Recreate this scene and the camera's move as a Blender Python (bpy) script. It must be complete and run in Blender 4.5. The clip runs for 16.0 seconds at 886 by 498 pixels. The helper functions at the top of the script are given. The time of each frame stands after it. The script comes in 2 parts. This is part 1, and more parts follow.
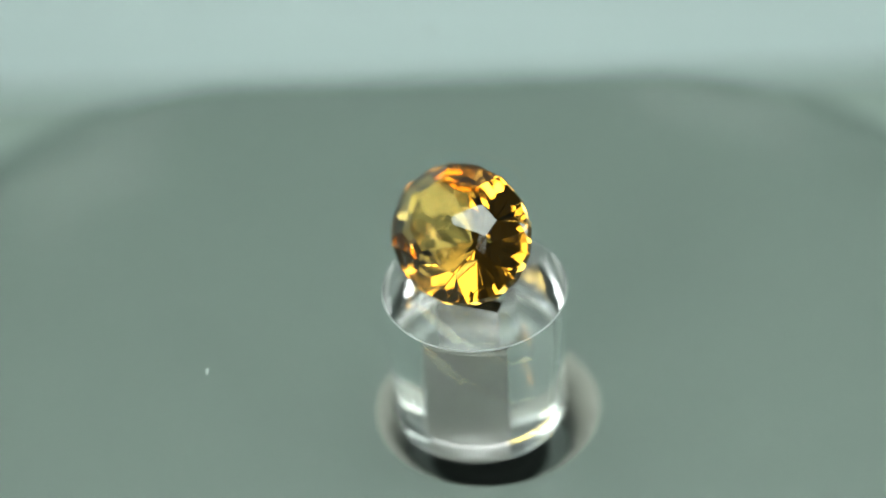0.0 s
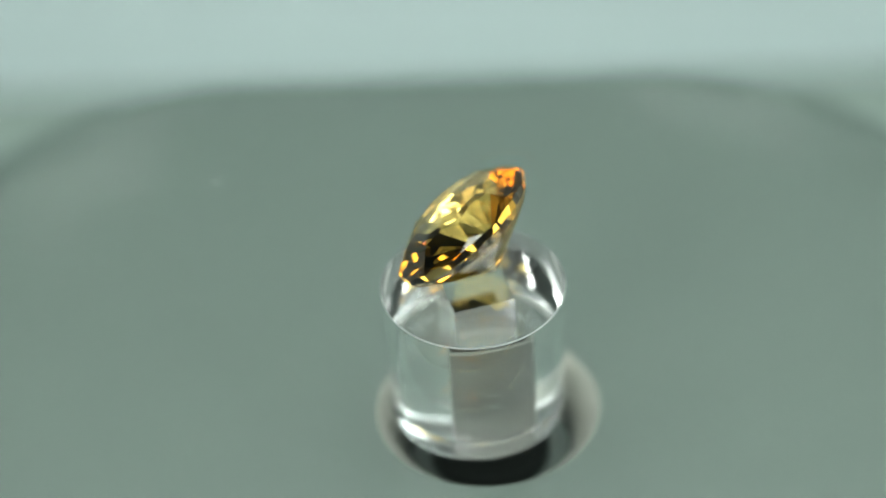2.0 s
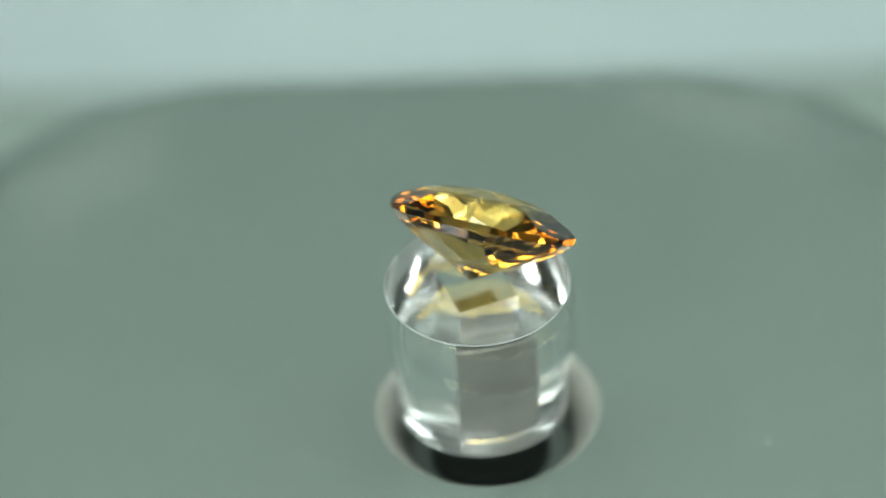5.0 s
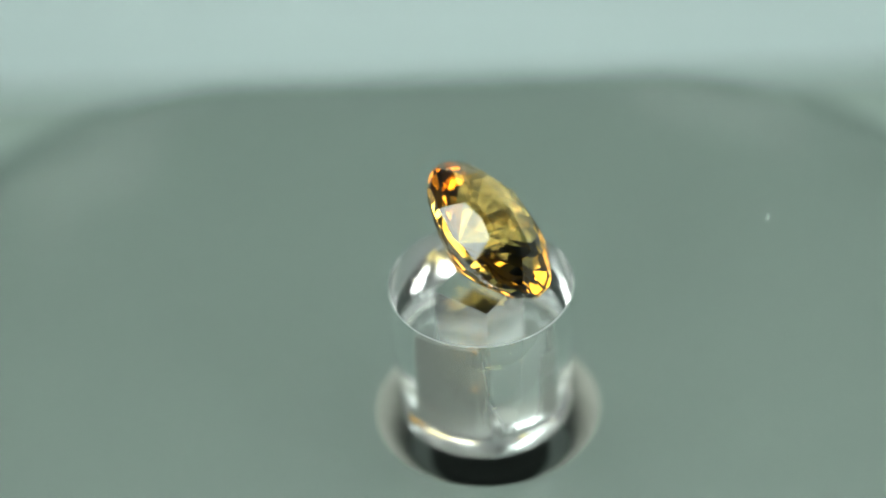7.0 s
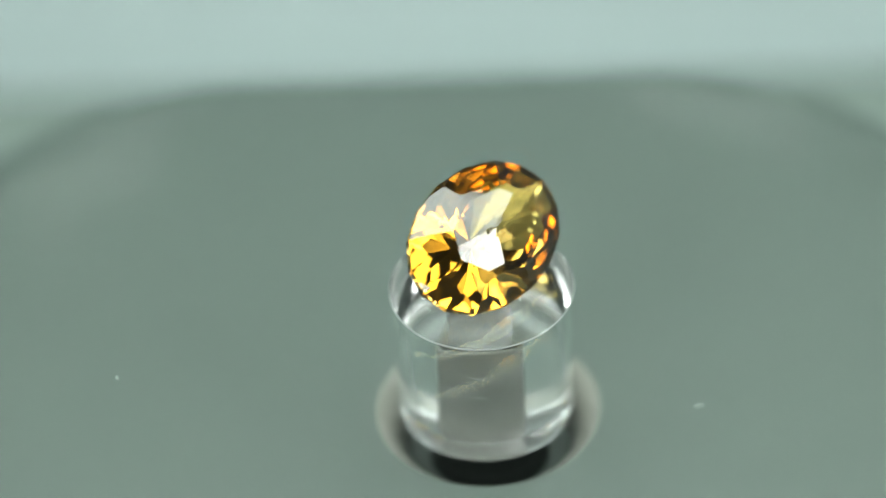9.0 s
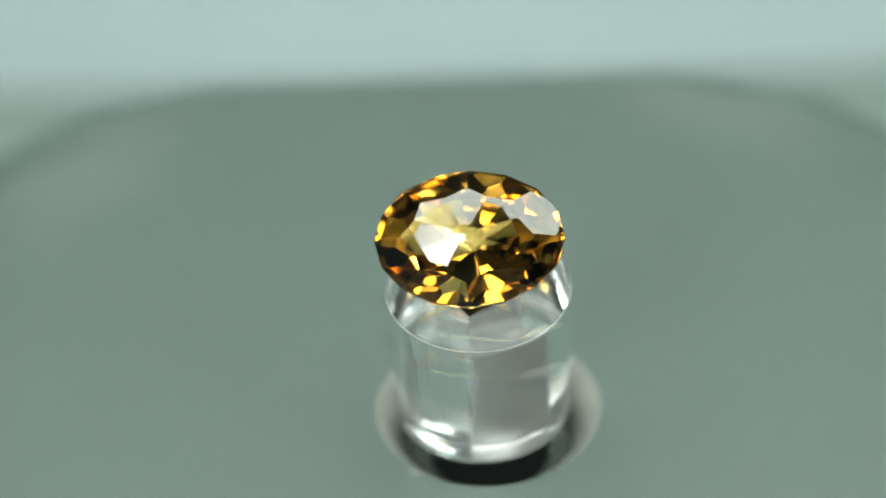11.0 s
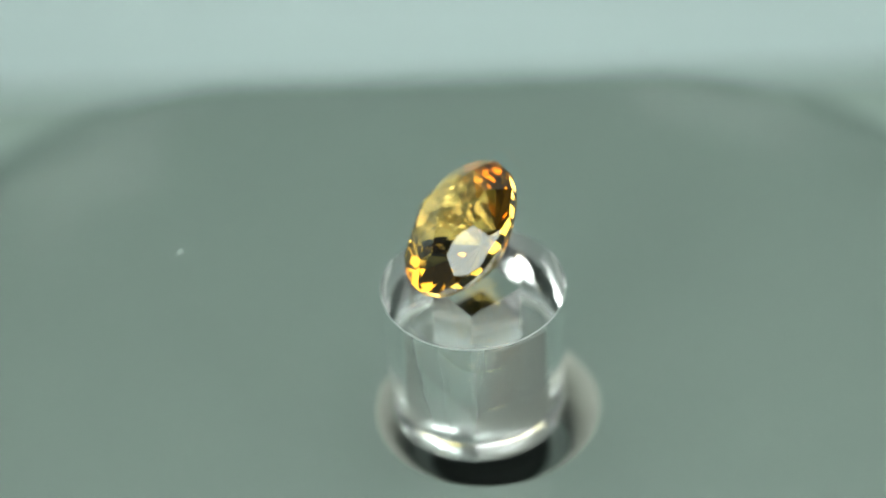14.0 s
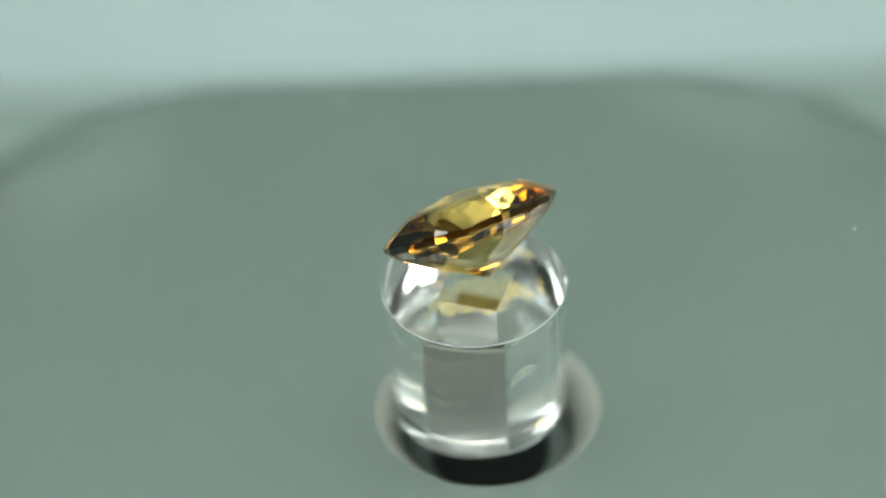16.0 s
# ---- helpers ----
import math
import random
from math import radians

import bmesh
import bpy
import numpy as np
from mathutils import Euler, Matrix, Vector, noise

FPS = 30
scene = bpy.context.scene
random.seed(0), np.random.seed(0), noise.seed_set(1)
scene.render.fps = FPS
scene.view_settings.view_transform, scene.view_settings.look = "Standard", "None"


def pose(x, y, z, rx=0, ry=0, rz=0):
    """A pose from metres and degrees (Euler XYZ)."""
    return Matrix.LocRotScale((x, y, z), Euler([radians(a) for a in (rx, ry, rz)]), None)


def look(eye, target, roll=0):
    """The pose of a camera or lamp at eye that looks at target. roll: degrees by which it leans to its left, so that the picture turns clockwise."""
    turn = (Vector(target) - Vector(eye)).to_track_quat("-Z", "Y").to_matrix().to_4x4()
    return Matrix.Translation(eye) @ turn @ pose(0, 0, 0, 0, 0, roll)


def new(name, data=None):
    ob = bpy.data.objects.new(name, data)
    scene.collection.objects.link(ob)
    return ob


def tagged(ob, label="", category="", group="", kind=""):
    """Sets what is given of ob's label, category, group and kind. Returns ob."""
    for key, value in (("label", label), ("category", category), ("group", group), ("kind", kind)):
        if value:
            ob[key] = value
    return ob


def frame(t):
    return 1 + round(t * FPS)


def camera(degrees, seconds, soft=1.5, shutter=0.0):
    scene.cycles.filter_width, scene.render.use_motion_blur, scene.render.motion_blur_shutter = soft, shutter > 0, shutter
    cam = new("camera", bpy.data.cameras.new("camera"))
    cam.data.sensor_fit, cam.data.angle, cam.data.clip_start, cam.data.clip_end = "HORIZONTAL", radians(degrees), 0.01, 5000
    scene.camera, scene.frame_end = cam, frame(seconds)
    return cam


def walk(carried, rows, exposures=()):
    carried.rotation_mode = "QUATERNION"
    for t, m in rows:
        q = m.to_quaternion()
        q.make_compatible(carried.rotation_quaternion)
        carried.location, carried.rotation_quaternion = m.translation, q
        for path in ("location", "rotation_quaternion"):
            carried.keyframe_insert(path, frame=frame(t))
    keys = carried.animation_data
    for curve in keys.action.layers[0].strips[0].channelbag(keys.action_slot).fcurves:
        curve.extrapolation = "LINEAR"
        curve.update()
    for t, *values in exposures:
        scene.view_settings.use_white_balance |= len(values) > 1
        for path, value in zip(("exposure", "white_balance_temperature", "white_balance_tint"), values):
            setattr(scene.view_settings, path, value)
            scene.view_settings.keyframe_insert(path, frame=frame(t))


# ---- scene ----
S = 0.0111            # width of the clear hub, the unit of the plan
PERIOD = 12.758       # seconds for a full turn of the platter, clockwise from above

# ---- camera: a macro lens on a stand ----
cam = camera(12.78, 16.0, soft=1.5)
EYE = Vector((0.0, -15.7545 * S, 15.0169 * S))
AHEAD = Vector((-0.010968 * 0.7510, 0.75095, -0.66036))
cam.data.dof.use_dof = True
cam.data.dof.focus_distance = 20.75 * S
cam.data.dof.aperture_fstop = 12.0
still = look(EYE, EYE + AHEAD, -3.07)
walk(cam, [(0.0, still), (16.0, still)], [(0.0, 0.40), (16.0, 0.40)])

# ---- light: a lamp panel overhead and a softbox on either side, in an added grey room ----
world = bpy.data.worlds.new("world")
scene.world = world
world.use_nodes = True
world.node_tree.nodes["Background"].inputs["Color"].default_value = (0.75, 0.9, 0.85, 1)
world.node_tree.nodes["Background"].inputs["Strength"].default_value = 0.05


def area(name, eye, target, sx, sy, watts, colour):
    data = bpy.data.lights.new(name, "AREA")
    data.shape, data.size, data.size_y = "RECTANGLE", sx, sy
    data.energy, data.color = watts, colour
    ob = new(name, data)
    ob.matrix_world = look(eye, target)
    return ob


area("panel_lamp", (0.03, 0.085, 0.36), (0.03, 0.095, 0), 0.66, 0.22, 2.25, (0.87, 1.0, 0.95))
area("softbox_left", (-0.135, -0.147, 0.205), (0, 0, 0.01), 0.11, 0.11, 0.42, (0.96, 1.0, 0.97))
area("softbox_right", (0.201, -0.088, 0.20), (0, 0, 0.01), 0.11, 0.11, 0.42, (0.96, 1.0, 0.97))


# ---- materials ----
GEM_IOR = 1.76


def material(name, colour, rough=0.5, metal=0.0, vary=0.08, scale=200.0, bump=0.0, spec=0.5):
    m = bpy.data.materials.new(name)
    m.use_nodes = True
    n, l = m.node_tree.nodes, m.node_tree.links
    b = n["Principled BSDF"]
    b.inputs["Roughness"].default_value, b.inputs["Metallic"].default_value = rough, metal
    b.inputs["Specular IOR Level"].default_value = spec
    co = n.new("ShaderNodeTexCoord")
    big, fine = n.new("ShaderNodeTexNoise"), n.new("ShaderNodeTexNoise")
    big.inputs["Scale"].default_value, fine.inputs["Scale"].default_value = scale * 0.12, scale * 4
    big.inputs["Detail"].default_value = 5
    l.new(co.outputs["Object"], big.inputs["Vector"]), l.new(co.outputs["Object"], fine.inputs["Vector"])
    mix = n.new("ShaderNodeMix")
    mix.data_type = "FLOAT"
    mix.inputs[0].default_value = 0.35
    l.new(big.outputs["Fac"], mix.inputs[2]), l.new(fine.outputs["Fac"], mix.inputs[3])
    ramp = n.new("ShaderNodeValToRGB")
    lo, hi = [tuple(min(1, c * (1 + s * vary)) for c in colour) + (1,) for s in (-1, 1)]
    ramp.color_ramp.elements[0].color, ramp.color_ramp.elements[1].color = lo, hi
    ramp.color_ramp.elements[0].position, ramp.color_ramp.elements[1].position = 0.3, 0.7
    l.new(mix.outputs[0], ramp.inputs["Fac"]), l.new(ramp.outputs["Color"], b.inputs["Base Color"])
    if bump:
        bp = n.new("ShaderNodeBump")
        bp.inputs["Strength"].default_value, bp.inputs["Distance"].default_value = bump, 0.0002
        l.new(fine.outputs["Fac"], bp.inputs["Height"]), l.new(bp.outputs["Normal"], b.inputs["Normal"])
    return m


def clear(name, colour, ior, rough=0.0, mark=0.0):
    m = bpy.data.materials.new(name)
    m.use_nodes = True
    n, l = m.node_tree.nodes, m.node_tree.links
    b = n["Principled BSDF"]
    b.inputs["Base Color"].default_value = (*colour, 1)
    b.inputs["Transmission Weight"].default_value = 1.0
    b.inputs["IOR"].default_value, b.inputs["Roughness"].default_value = ior, rough
    if mark:
        co, tex, bp = n.new("ShaderNodeTexCoord"), n.new("ShaderNodeTexNoise"), n.new("ShaderNodeBump")
        tex.inputs["Scale"].default_value, tex.inputs["Detail"].default_value = 260, 3
        bp.inputs["Strength"].default_value, bp.inputs["Distance"].default_value = mark, 0.0003
        stretch = n.new("ShaderNodeMapping")
        stretch.inputs["Scale"].default_value = (2.6, 2.6, 0.5)   # marks run lengthwise
        l.new(co.outputs["Object"], stretch.inputs["Vector"]), l.new(stretch.outputs["Vector"], tex.inputs["Vector"])
        l.new(tex.outputs["Fac"], bp.inputs["Height"]), l.new(bp.outputs["Normal"], b.inputs["Normal"])
    return m


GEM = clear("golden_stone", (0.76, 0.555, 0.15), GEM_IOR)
ACRYLIC = clear("clear_acrylic", (0.955, 0.985, 0.97), 1.49, 0.05, 0.10)
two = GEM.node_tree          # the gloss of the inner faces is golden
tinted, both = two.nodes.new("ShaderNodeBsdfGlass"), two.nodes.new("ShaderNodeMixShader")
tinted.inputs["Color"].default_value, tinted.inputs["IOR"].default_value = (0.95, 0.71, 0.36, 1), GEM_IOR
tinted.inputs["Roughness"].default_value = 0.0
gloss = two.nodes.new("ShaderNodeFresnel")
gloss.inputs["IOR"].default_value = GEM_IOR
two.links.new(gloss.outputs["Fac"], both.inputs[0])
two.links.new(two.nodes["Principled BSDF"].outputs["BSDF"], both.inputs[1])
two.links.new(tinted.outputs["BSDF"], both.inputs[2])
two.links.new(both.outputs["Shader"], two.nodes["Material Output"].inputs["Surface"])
FROST = clear("frosted_acrylic", (0.93, 0.96, 0.945), 1.49, 0.16, 0.25)
FROST.node_tree.nodes["Principled BSDF"].inputs["Transmission Weight"].default_value = 0.98
LIP = clear("foot_glint_acrylic", (0.92, 0.95, 0.935), 1.49, 0.14)
LIP.node_tree.nodes["Principled BSDF"].inputs["Transmission Weight"].default_value = 0.90
EDGE = clear("dull_edge_and_rim_glint", (0.24, 0.255, 0.25), 1.49, 0.5)
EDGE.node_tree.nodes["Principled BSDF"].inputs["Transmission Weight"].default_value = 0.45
PLATE = clear("clear_plate", (0.99, 1.0, 0.995), 1.49)
GREY = material("grey_plastic", (0.0385, 0.0520, 0.0440), 0.42, vary=0.03, scale=40)
RING = material("satin_ring", (0.17, 0.172, 0.150), 0.33, metal=0.2, vary=0.06)
BLACK = material("black_rubber_and_bore_shade", (0.003, 0.004, 0.0035), 0.6, vary=0.3, scale=500, spec=0.06)
TABLE = material("grey_table", (0.155, 0.196, 0.172), 0.7, vary=0.06, scale=60)
WHITE = material("white_fabric", (0.525, 0.63, 0.63), 0.9, vary=0.03, scale=120, bump=0.05)
ROOM = material("grey_paint", (0.42, 0.45, 0.435), 0.9, vary=0.2, scale=100)
PAD = material("grey_tone_disc", (0.031, 0.038, 0.034), 0.5, vary=0.04)
PEG = material("grey_peg", (0.072, 0.076, 0.066), 0.55, vary=0.30, scale=6000, bump=0.12, spec=0.25)
DUST = material("dust", (0.24, 0.27, 0.255), 0.9, vary=0.1, scale=900)


# ---- builders ----
def mesh_of(bm, name, mat, smooth=0):
    bmesh.ops.recalc_face_normals(bm, faces=bm.faces)
    me = bpy.data.meshes.new(name)
    bm.to_mesh(me)
    bm.free()
    me.materials.append(mat)
    if smooth:
        for f in me.polygons:
            f.use_smooth = True
        me.set_sharp_from_angle(angle=radians(smooth))
    return me


def part(name, bm, mat, parent=None, label="", smooth=0):
    ob = new(name, mesh_of(bm, name, mat, smooth))
    ob.parent = parent
    if label:
        ob["label"] = label
    return ob


def spin(bm, profile, n=128, cx=0.0, cy=0.0, closed=False):
    """Turns (radius, height) pairs about a vertical line; ends on the axis where the radius is 0."""
    rings = []
    for r, z in profile:
        if r == 0:
            rings.append([bm.verts.new((cx, cy, z))])
        else:
            rings.append([bm.verts.new((cx + r * math.cos(2 * math.pi * k / n), cy + r * math.sin(2 * math.pi * k / n), z)) for k in range(n)])
    pairs = list(zip(rings, rings[1:])) + ([(rings[-1], rings[0])] if closed else [])
    for a, b in pairs:
        for k in range(n):
            quad = [a[k % len(a)], a[(k + 1) % len(a)], b[(k + 1) % len(b)], b[k % len(b)]]
            face = [v for i, v in enumerate(quad) if v not in quad[:i]]
            if len(face) > 2:
                bm.faces.new(face)


def box(bm, x0, x1, y0, y1, z0, z1):
    v = [bm.verts.new((x, y, z)) for x in (x0, x1) for y in (y0, y1) for z in (z0, z1)]
    for q in ((0, 1, 3, 2), (4, 6, 7, 5), (0, 4, 5, 1), (2, 3, 7, 6), (0, 2, 6, 4), (1, 5, 7, 3)):
        bm.faces.new([v[i] for i in q])


def wall(name, x0, x1, y0, y1, z0, z1, mat, label, category):
    bm = bmesh.new()
    box(bm, x0, x1, y0, y1, z0, z1)
    return tagged(part(name, bm, mat), label, category, kind="structure")


# ---- the table, the backdrop card and an added room out of view ----
FLOOR = -2.6 * S      # top of the table
BASE = -0.131 * S     # top of the motor housing
TOP = 1.035 * S       # upper face of the clear platter
wall("table", -0.7, 0.7, -0.7, 0.7, FLOOR - 0.03, FLOOR, TABLE, "grey-green satin table top", "table")
back = wall("backdrop", -0.16, 0.16, 0, 0.003, FLOOR, 1.6 * S, WHITE, "low pale blue-white backdrop card standing behind the turntable", "backdrop")
back.matrix_world = pose(0, 5.9 * S, 0, 0, 0, -1.6)
# Walls and ceiling are unseen, added for what stone and acrylic reflect.
wall("unseen_wall_back", -0.7, 0.7, 0.60, 0.65, FLOOR, 0.70, ROOM, "unseen grey wall, added to be reflected in the stone", "wall")
wall("unseen_wall_left", -0.75, -0.7, -0.65, 0.65, FLOOR, 0.70, ROOM, "unseen grey wall, added to be reflected in the stone", "wall")
wall("unseen_wall_right", 0.7, 0.75, -0.65, 0.65, FLOOR, 0.70, ROOM, "unseen grey wall, added to be reflected in the stone", "wall")
wall("unseen_wall_front", -0.7, 0.7, -0.65, -0.60, FLOOR, 0.70, ROOM, "unseen grey wall, added to be reflected in the stone", "wall")
wall("ceiling", -0.75, 0.75, -0.65, 0.65, 0.70, 0.72, ROOM, "unseen grey ceiling, added to be reflected in the stone", "ceiling")


# ---- motor housing with its hub ----
def rounded(half, deep, r, n=24):
    pts = []
    for cx, cy, a0 in ((half - r, deep - r, 0), (r - half, deep - r, 90), (r - half, r - deep, 180), (half - r, r - deep, 270)):
        for k in range(n + 1):
            a = radians(a0 + 90 * k / n)
            pts.append((cx + r * math.cos(a), cy + r * math.sin(a)))
    return pts


SHAFT_X = 0.248 * S
HOUSING_X = -0.22 * S   # the case stands a little off the axis of its shaft


def housing():
    thing = new("motor_housing")
    thing.matrix_world = pose(HOUSING_X, 0, 0, 0, 0, -1.5)
    tagged(thing, "grey plastic turntable motor housing with rounded corners", "turntable base")
    bm = bmesh.new()
    half, deep, r, edge = 3.33 * S, 3.26 * S, 2.1 * S, 0.55 * S
    rows = []
    steps = [(edge * (1 - math.sin(radians(a))), -edge * (1 - math.cos(radians(a)))) for a in range(0, 91, 15)]
    for inset, dz in steps[::1]:
        rows.append([bm.verts.new((x, y, BASE + dz)) for x, y in rounded(half - inset, deep - inset, r - inset)])
    rows.append([bm.verts.new((x, y, FLOOR)) for x, y in rounded(half, deep, r)])
    n = len(rows[0])
    for a, b in zip(rows, rows[1:]):
        for k in range(n):
            bm.faces.new((a[k], b[k], b[(k + 1) % n], a[(k + 1) % n]))
    # the flat top is open in the middle for the hub
    m = 96
    hole = [bm.verts.new((0.617 * S * math.cos(2 * math.pi * k / m) + SHAFT_X, 0.617 * S * math.sin(2 * math.pi * k / m), BASE)) for k in range(m)]
    el = [bm.edges.new((ring[k], ring[(k + 1) % len(ring)])) if bm.edges.get((ring[k], ring[(k + 1) % len(ring)])) is None
          else bm.edges.get((ring[k], ring[(k + 1) % len(ring)])) for ring in (rows[0], hole) for k in range(len(ring))]
    bmesh.ops.triangle_fill(bm, edges=el, use_beauty=True, use_dissolve=False)
    part("case", bm, GREY, thing, smooth=35)
    bm = bmesh.new()
    spin(bm, [(0.617 * S, BASE - 0.03 * S), (0.617 * S, BASE - 0.001 * S), (0.608 * S, BASE - 0.006 * S), (0.565 * S, BASE - 0.052 * S), (0.52 * S, BASE - 0.105 * S),
              (0.485 * S, BASE - 0.16 * S), (0.465 * S, BASE - 0.22 * S), (0.455 * S, BASE - 0.34 * S)], 128, SHAFT_X, 0)
    part("hub_ring", bm, RING, thing, "pale satin funnel round the drive shaft", 60)
    bm = bmesh.new()
    spin(bm, [(0.456 * S, BASE - 0.33 * S), (0.332 * S, BASE - 0.33 * S)], 96, SHAFT_X, 0)
    part("well_floor", bm, GREY, thing, "dark floor of the funnel")
    bm = bmesh.new()
    prof = [(0.332, -0.33), (0.330, -0.22), (0.322, -0.215), (0.322, -0.20), (0.330, -0.195), (0.330, -0.10), (0.322, -0.095), (0.322, -0.08), (0.330, -0.075),
            (0.330, 0.008), (0.320, 0.02), (0, 0.02)]
    spin(bm, [(r * S, BASE + z * S) for r, z in prof], 96, SHAFT_X, 0)
    part("drive_shaft", bm, BLACK, thing, "black rubber drive shaft with two grooves", 40)
    return thing


housing()


# ---- the turning parts: clear platter on its hub, the stone, dust ----
OFFSET = Vector((-0.01475 * S, -0.01813 * S, 0))   # the hub stands a little off the axis


def platter():
    thing = new("turntable_platter")
    tagged(thing, "clear acrylic turntable platter on a clear cylindrical hub", "turntable")
    bm = bmesh.new()
    R, t = 4.3 * S, 0.27 * S
    spin(bm, [(0, TOP), (R - 0.02 * S, TOP), (R, TOP - 0.02 * S), (R, TOP - t + 0.02 * S), (R - 0.02 * S, TOP - t), (0, TOP - t)], 160)
    part("plate", bm, PLATE, thing, "flat clear acrylic disc").visible_shadow = False
    # Made-up disc under the hub; its grey sets the tone the acrylic shows.
    bm = bmesh.new()
    spin(bm, [(0, BASE + 0.0205 * S), (0.43 * S, BASE + 0.0205 * S), (0.44 * S, BASE + 0.026 * S), (0.44 * S, BASE + 0.036 * S), (0.43 * S, BASE + 0.0405 * S), (0, BASE + 0.0405 * S)], 96, OFFSET.x, OFFSET.y)
    part("tone_disc", bm, PAD, thing, "thin grey disc added under the hub for the tone seen inside it", 40)
    bm = bmesh.new()
    z0, z1 = BASE + 0.041 * S, TOP - 0.27 * S - 0.004 * S
    h = z1 - z0
    n = 128
    prof = [(0.448, 0.0), (0.462, 0.004), (0.470, 0.012), (0.4725, 0.03), (0.4745, 0.105), (0.470, 0.115), (0.460, 0.122), (0.459, 0.132), (0.468, 0.142), (0.4755, 0.155), (0.4965, h / S - 0.02), (0.497, h / S - 0.006), (0.4925, h / S)]
    rings = [[bm.verts.new((r * S * math.cos(2 * math.pi * k / n), r * S * math.sin(2 * math.pi * k / n), z0 + z * S)) for k in range(n)] for r, z in prof]
    for a, b in zip(rings, rings[1:]):
        for k in range(n):
            bm.faces.new((a[k], a[(k + 1) % n], b[(k + 1) % n], b[k]))
    # square socket, open at the top
    side, turn, deep = 0.169 * S, radians(71.6), z0
    sq = [(sx * side, sy * side) for sx, sy in ((-1, -1), (1, -1), (1, 1), (-1, 1))]
    sq = [(x * math.cos(turn) - y * math.sin(turn) + 0.01 * S, x * math.sin(turn) + y * math.cos(turn) + 0.01 * S) for x, y in sq]
    up = [bm.verts.new((x, y, z1)) for x, y in sq]
    dn = [bm.verts.new((x, y, deep)) for x, y in sq]
    for k in range(4):
        bm.faces.new((up[k], dn[k], dn[(k + 1) % 4], up[(k + 1) % 4]))
    for outer, inner in ((rings[-1], up), (rings[0], dn)):
        el = [bm.edges.get((ring[k], ring[(k + 1) % len(ring)])) for ring in (outer, inner) for k in range(len(ring))]
        bmesh.ops.triangle_fill(bm, edges=el, use_beauty=True, use_dissolve=False)
    for v in bm.verts:
        v.co += OFFSET
    hub = part("hub", bm, ACRYLIC, thing, "clear acrylic cylinder with a square socket", 30)
    hub.visible_shadow = False
    hub.data.materials.append(FROST)   # sawn walls of the socket
    hub.data.materials.append(EDGE)   # dull top bevel, its grey stands in for the light line the rim catches
    hub.data.materials.append(LIP)   # foot, milky share stands in for the bright line its chamfer refracts
    for f in hub.data.polygons:
        if (abs(f.center.x) < 0.2 * S and abs(f.center.y) < 0.2 * S and z0 + 0.001 * S < f.center.z < z1 - 0.001 * S):
            f.material_index = 1
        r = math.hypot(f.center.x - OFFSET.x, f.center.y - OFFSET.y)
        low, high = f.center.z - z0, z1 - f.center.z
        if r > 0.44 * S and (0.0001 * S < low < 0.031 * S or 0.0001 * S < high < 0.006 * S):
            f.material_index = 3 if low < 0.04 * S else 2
    # hollow square drive peg that fills most of the socket
    bm = bmesh.new()
    top = z1 - 0.20 * S
    loops = [[bm.verts.new((sx * w * S, sy * w * S, z)) for sx, sy in ((-1, -1), (1, -1), (1, 1), (-1, 1))]
             for w, z in ((0.162, z0), (0.162, top - 0.006 * S), (0.157, top), (0.141, top), (0.137, top - 0.005 * S), (0.134, z0 + 0.06 * S))]
    for lo, hi in zip(loops, loops[1:]):
        for k in range(4):
            bm.faces.new((lo[k], lo[(k + 1) % 4], hi[(k + 1) % 4], hi[k]))
    bm.faces.new(loops[-1])
    bm.faces.new(loops[0][::-1])
    bmesh.ops.transform(bm, verts=bm.verts, matrix=Matrix.Translation(OFFSET + Vector((0.01 * S, 0.01 * S, 0))) @ Matrix.Rotation(turn, 4, "Z"))
    peg = part("drive_peg", bm, PEG, thing, "hollow square grey drive peg")
    peg.data.materials.append(BLACK)   # shade inside its bore, painted as black on the inner faces
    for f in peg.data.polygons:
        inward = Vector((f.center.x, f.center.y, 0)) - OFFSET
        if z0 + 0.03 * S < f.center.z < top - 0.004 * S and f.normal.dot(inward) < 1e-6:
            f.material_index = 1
    # a crack and a few saw scratches inside the clear cylinder
    for name, r, rows in (("crack", 0.455, ((106, 0.72), (107, 0.62), (108.5, 0.50), (107.5, 0.44), (112, 0.36), (116, 0.28), (119, 0.18))),
                          ("crack", 0.455, ((107.5, 0.44), (106.5, 0.33), (107.5, 0.20))),
                          ("scratch", 0.46, ((146, 0.66), (152, 0.63), (160, 0.62), (168, 0.60))),
                          ("scratch", 0.46, ((150, 0.50), (157, 0.48), (165, 0.475))),
                          ("scratch", 0.46, ((-32, 0.52), (-26, 0.48), (-18, 0.47))),
                          ("scratch", 0.46, ((-30, 0.42), (-24, 0.39), (-17, 0.385)))):
        bm = bmesh.new()
        last = None
        for k, (a, z) in enumerate(rows):
            wide = (0.0022 if 0 < k < len(rows) - 1 else 0.001) * S
            c = OFFSET + Vector((r * S * math.cos(radians(a)), r * S * math.sin(radians(a)), z0 + z * S))
            ring = [bm.verts.new(c + Vector((wide * math.cos(j * 1.5708), wide * math.cos(j * 1.5708), wide * math.sin(j * 1.5708)))) for j in range(4)]
            for j in range(4):
                if last:
                    bm.faces.new((last[j], last[(j + 1) % 4], ring[(j + 1) % 4], ring[j]))
            last = ring
        part(name, bm, EDGE, thing)
    return thing


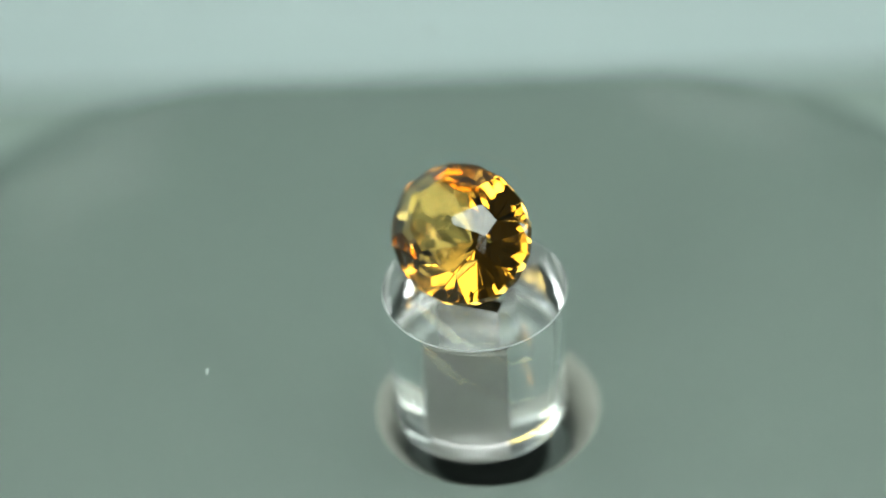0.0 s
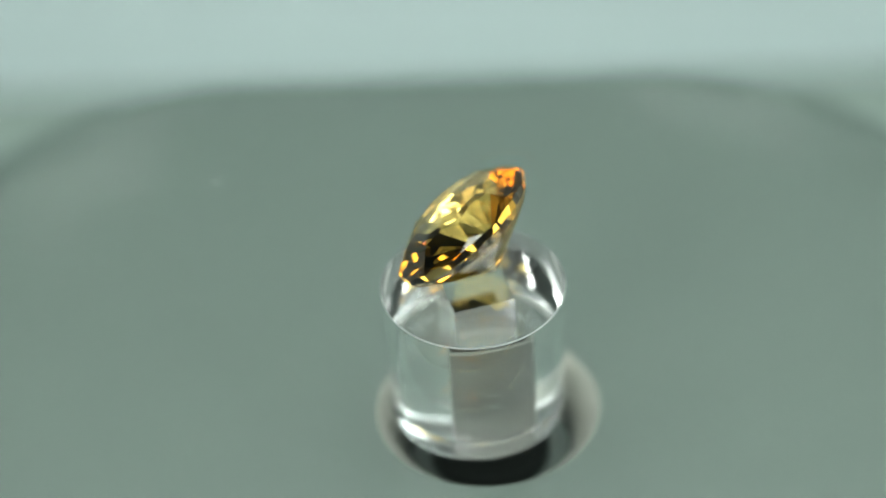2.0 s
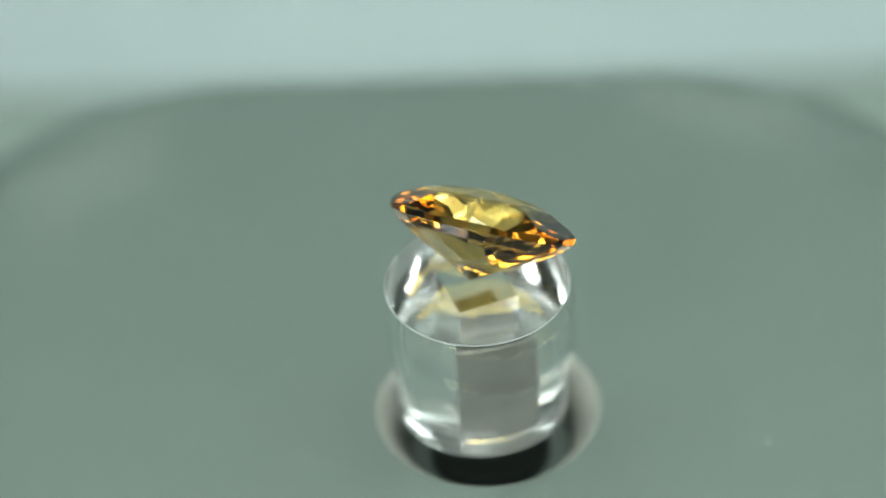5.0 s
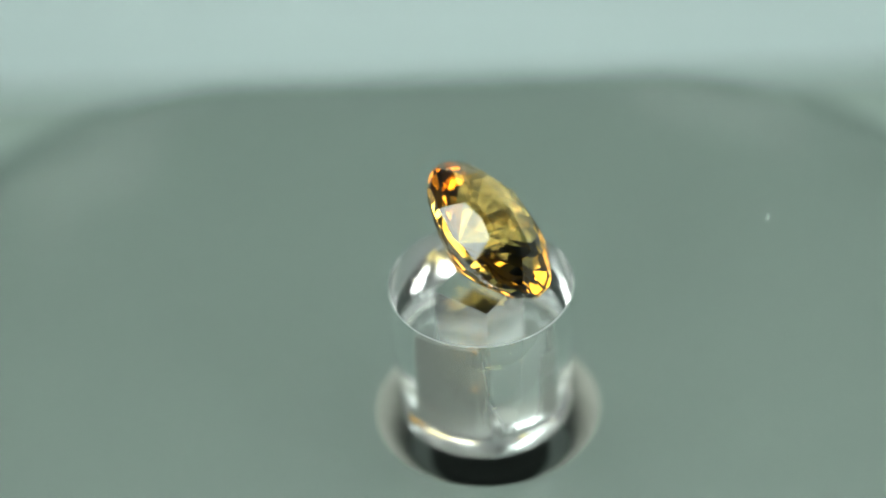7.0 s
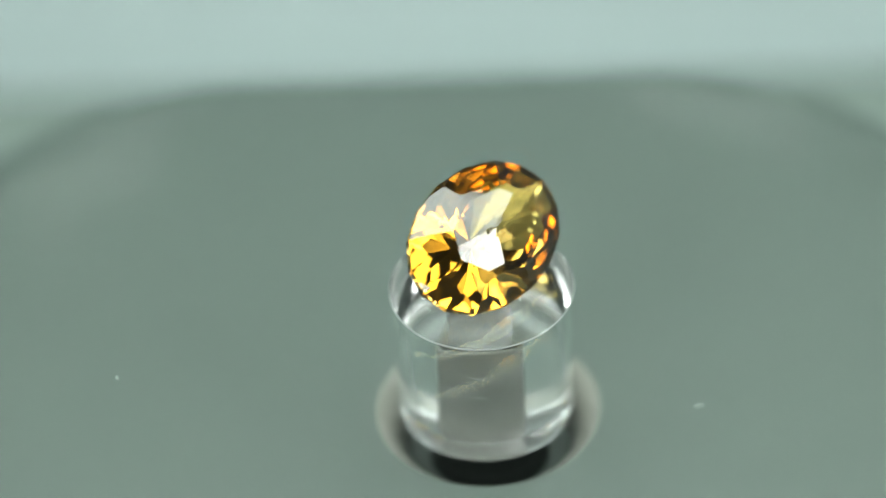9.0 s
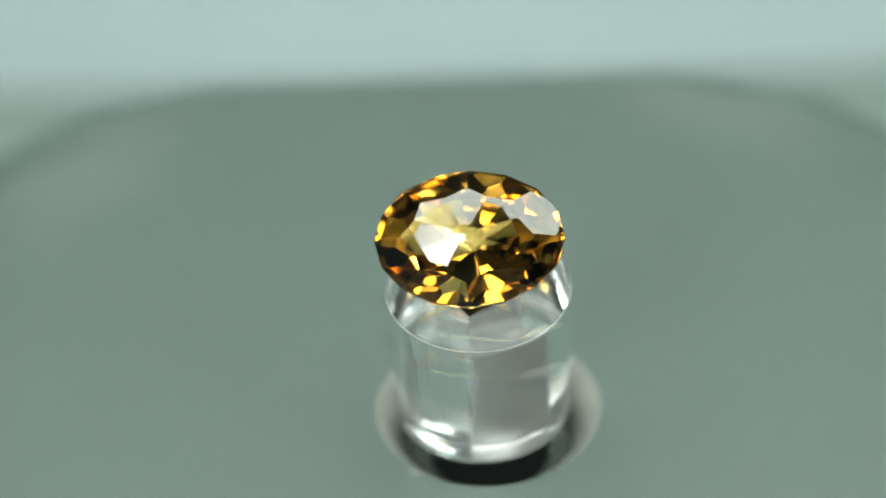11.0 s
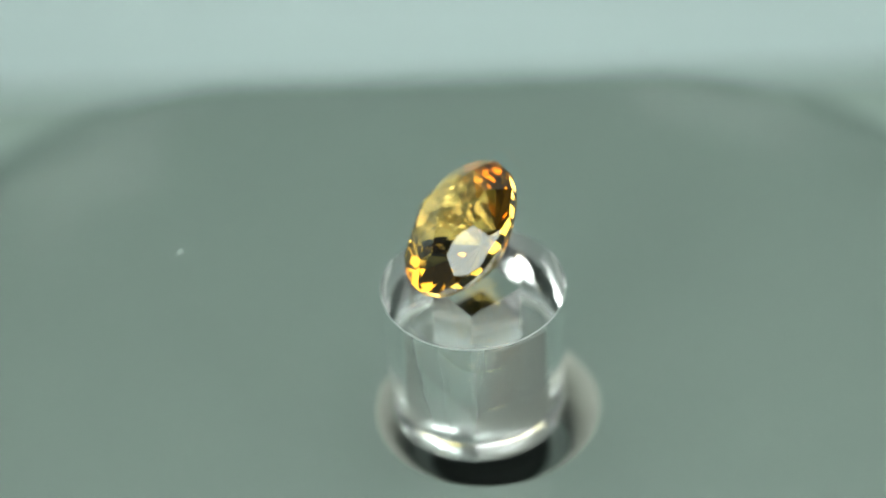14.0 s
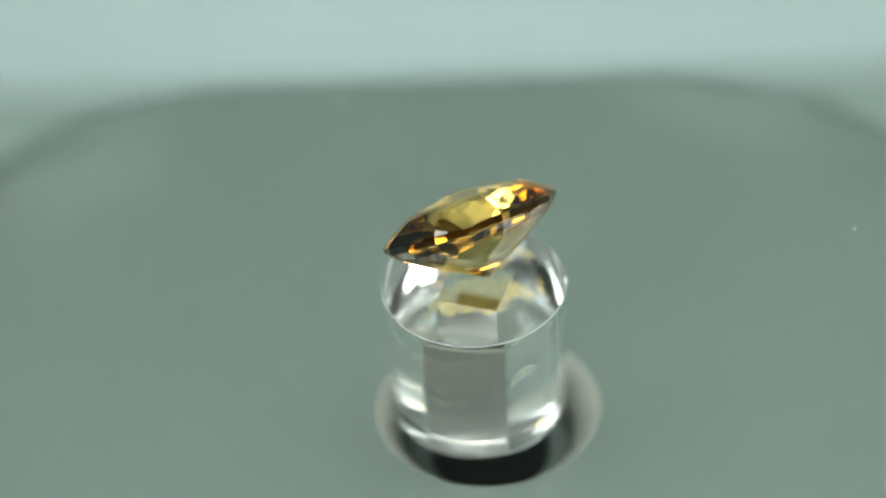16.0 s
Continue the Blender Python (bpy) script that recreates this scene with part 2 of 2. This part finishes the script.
def gemstone():
    """An oval brilliant, cut plane by plane from a block, girdle at height 0."""
    bm = bmesh.new()
    box(bm, -1.3, 1.3, -1.3, 1.3, -1.3, 1.3)

    def cut(az, el, dist):
        """Cuts off what lies past dist along the way with this azimuth and elevation."""
        a, e = radians(az), radians(el)
        no = Vector((math.cos(a) * math.cos(e), math.sin(a) * math.cos(e), math.sin(e)))
        bmesh.ops.bisect_plane(bm, geom=bm.verts[:] + bm.edges[:] + bm.faces[:], plane_co=no * dist, plane_no=no, clear_outer=True)
        rim = [e for e in bm.edges if e.is_boundary]
        if rim:
            bmesh.ops.contextual_create(bm, geom=rim)

    def plane(az, slope, r, z):
        """A facet that falls at this slope from the level and passes the point (r, z) over its azimuth."""
        el = 90 - slope if slope > 0 else -90 - slope
        e = radians(el)
        cut(az, el, r * math.cos(e) + z * math.sin(e))

    g = 0.05
    cut(0, -90, 1.2)
    for k in range(16):
        cut(22.5 * k + 11.25, 0, 1.0)
    # crown: steep girdle facets, eight mains, a row of stars, eight kites, eight shallow triangles that meet at the centre
    for k in range(16):
        plane(22.5 * k + 11.25, 45, 1.0, g)
    for k in range(8):
        plane(45 * k + 22.5, 35, 0.95, g + 0.02)
    for k in range(16):
        plane(22.5 * k + 11.25, 20, 0.53, 0.338)
    for k in range(8):
        plane(45 * k, 10.5, 0.33, 0.375)
    for k in range(8):
        plane(45 * k + 22.5, 5, 0.0, 0.4234)
    # pavilion: a steep tier under the girdle, then sixteen halves and sixteen narrow mains down to the point
    for k in range(16):
        plane(22.5 * k + 11.25, -50, 1.0, -g)
    for k in range(16):
        plane(22.5 * k + 11.25, -37.5, 0.6, -0.403)
    for k in range(16):
        plane(22.5 * k, -33.5, 0.0, -0.80)
    a, b, up = 0.498, 0.361, 0.40
    for v in bm.verts:
        v.co = Vector((v.co.x * a, v.co.y * b, v.co.z * up)) * S
    bmesh.ops.recalc_face_normals(bm, faces=bm.faces)
    thing = new("gemstone")
    tagged(thing, "golden yellow oval faceted gemstone lying tilted on the clear platter", "gemstone")
    for name, keep in (("crown", lambda z: z > 0.2), ("girdle", lambda z: abs(z) <= 0.2), ("pavilion", lambda z: z < -0.2)):
        piece = bm.copy()
        bmesh.ops.delete(piece, geom=[f for f in piece.faces if not keep(f.normal.z)], context="FACES")
        me = bpy.data.meshes.new(name)
        piece.to_mesh(me)
        piece.free()
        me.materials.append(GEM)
        new(name, me).parent = thing
    bm.free()
    return thing


def speck(long, wide, seed):
    """A short crooked fibre of dust that lies along y."""
    bm = bmesh.new()
    bmesh.ops.create_icosphere(bm, subdivisions=2, radius=1)
    for v in bm.verts:
        v.co *= 1 + 0.4 * noise.noise(v.co * 1.7 + Vector((seed, 0, 0)))
        bend = 0.8 * wide * math.sin(2.1 * v.co.y + seed)
        v.co = Vector((v.co.x * wide + bend, v.co.y * long, v.co.z * 0.006)) * S
    ob = part("dust_speck", bm, DUST, smooth=60)
    return tagged(ob, "tiny pale fibre of dust on the clear platter", "dust", group="dust on the platter")


PLATTER, STONE = platter(), gemstone()
tilt_x, tilt_y = -0.5795, -0.3004
lean = math.hypot(tilt_x, tilt_y)
STONE_POSE = (Matrix.Translation((Vector((-0.0605, -0.0073, 1.2865)) * S) + OFFSET)
              @ Matrix.Rotation(lean, 4, Vector((-tilt_y, tilt_x, 0)).normalized()) @ Matrix.Rotation(2.1807, 4, "Z"))
SPECKS = []
for seed, (r, a, turn, long, wide) in enumerate(((1.601, -2.6633, -2.6633, 0.024, 0.011), (2.03, 1.67, 1.67, 0.018, 0.008))):
    SPECKS.append((speck(long, wide, seed), Matrix.Translation((r * S * math.cos(a), r * S * math.sin(a), TOP + 0.007 * S)) @ Matrix.Rotation(turn, 4, "Z")))


def motions():
    times = [0.5 * k for k in range(33)]
    for thing, m in [(PLATTER, Matrix()), (STONE, STONE_POSE)] + SPECKS:
        walk(thing, [(t, Matrix.Rotation(-2 * math.pi * t / PERIOD, 4, "Z") @ m) for t in times])


motions()
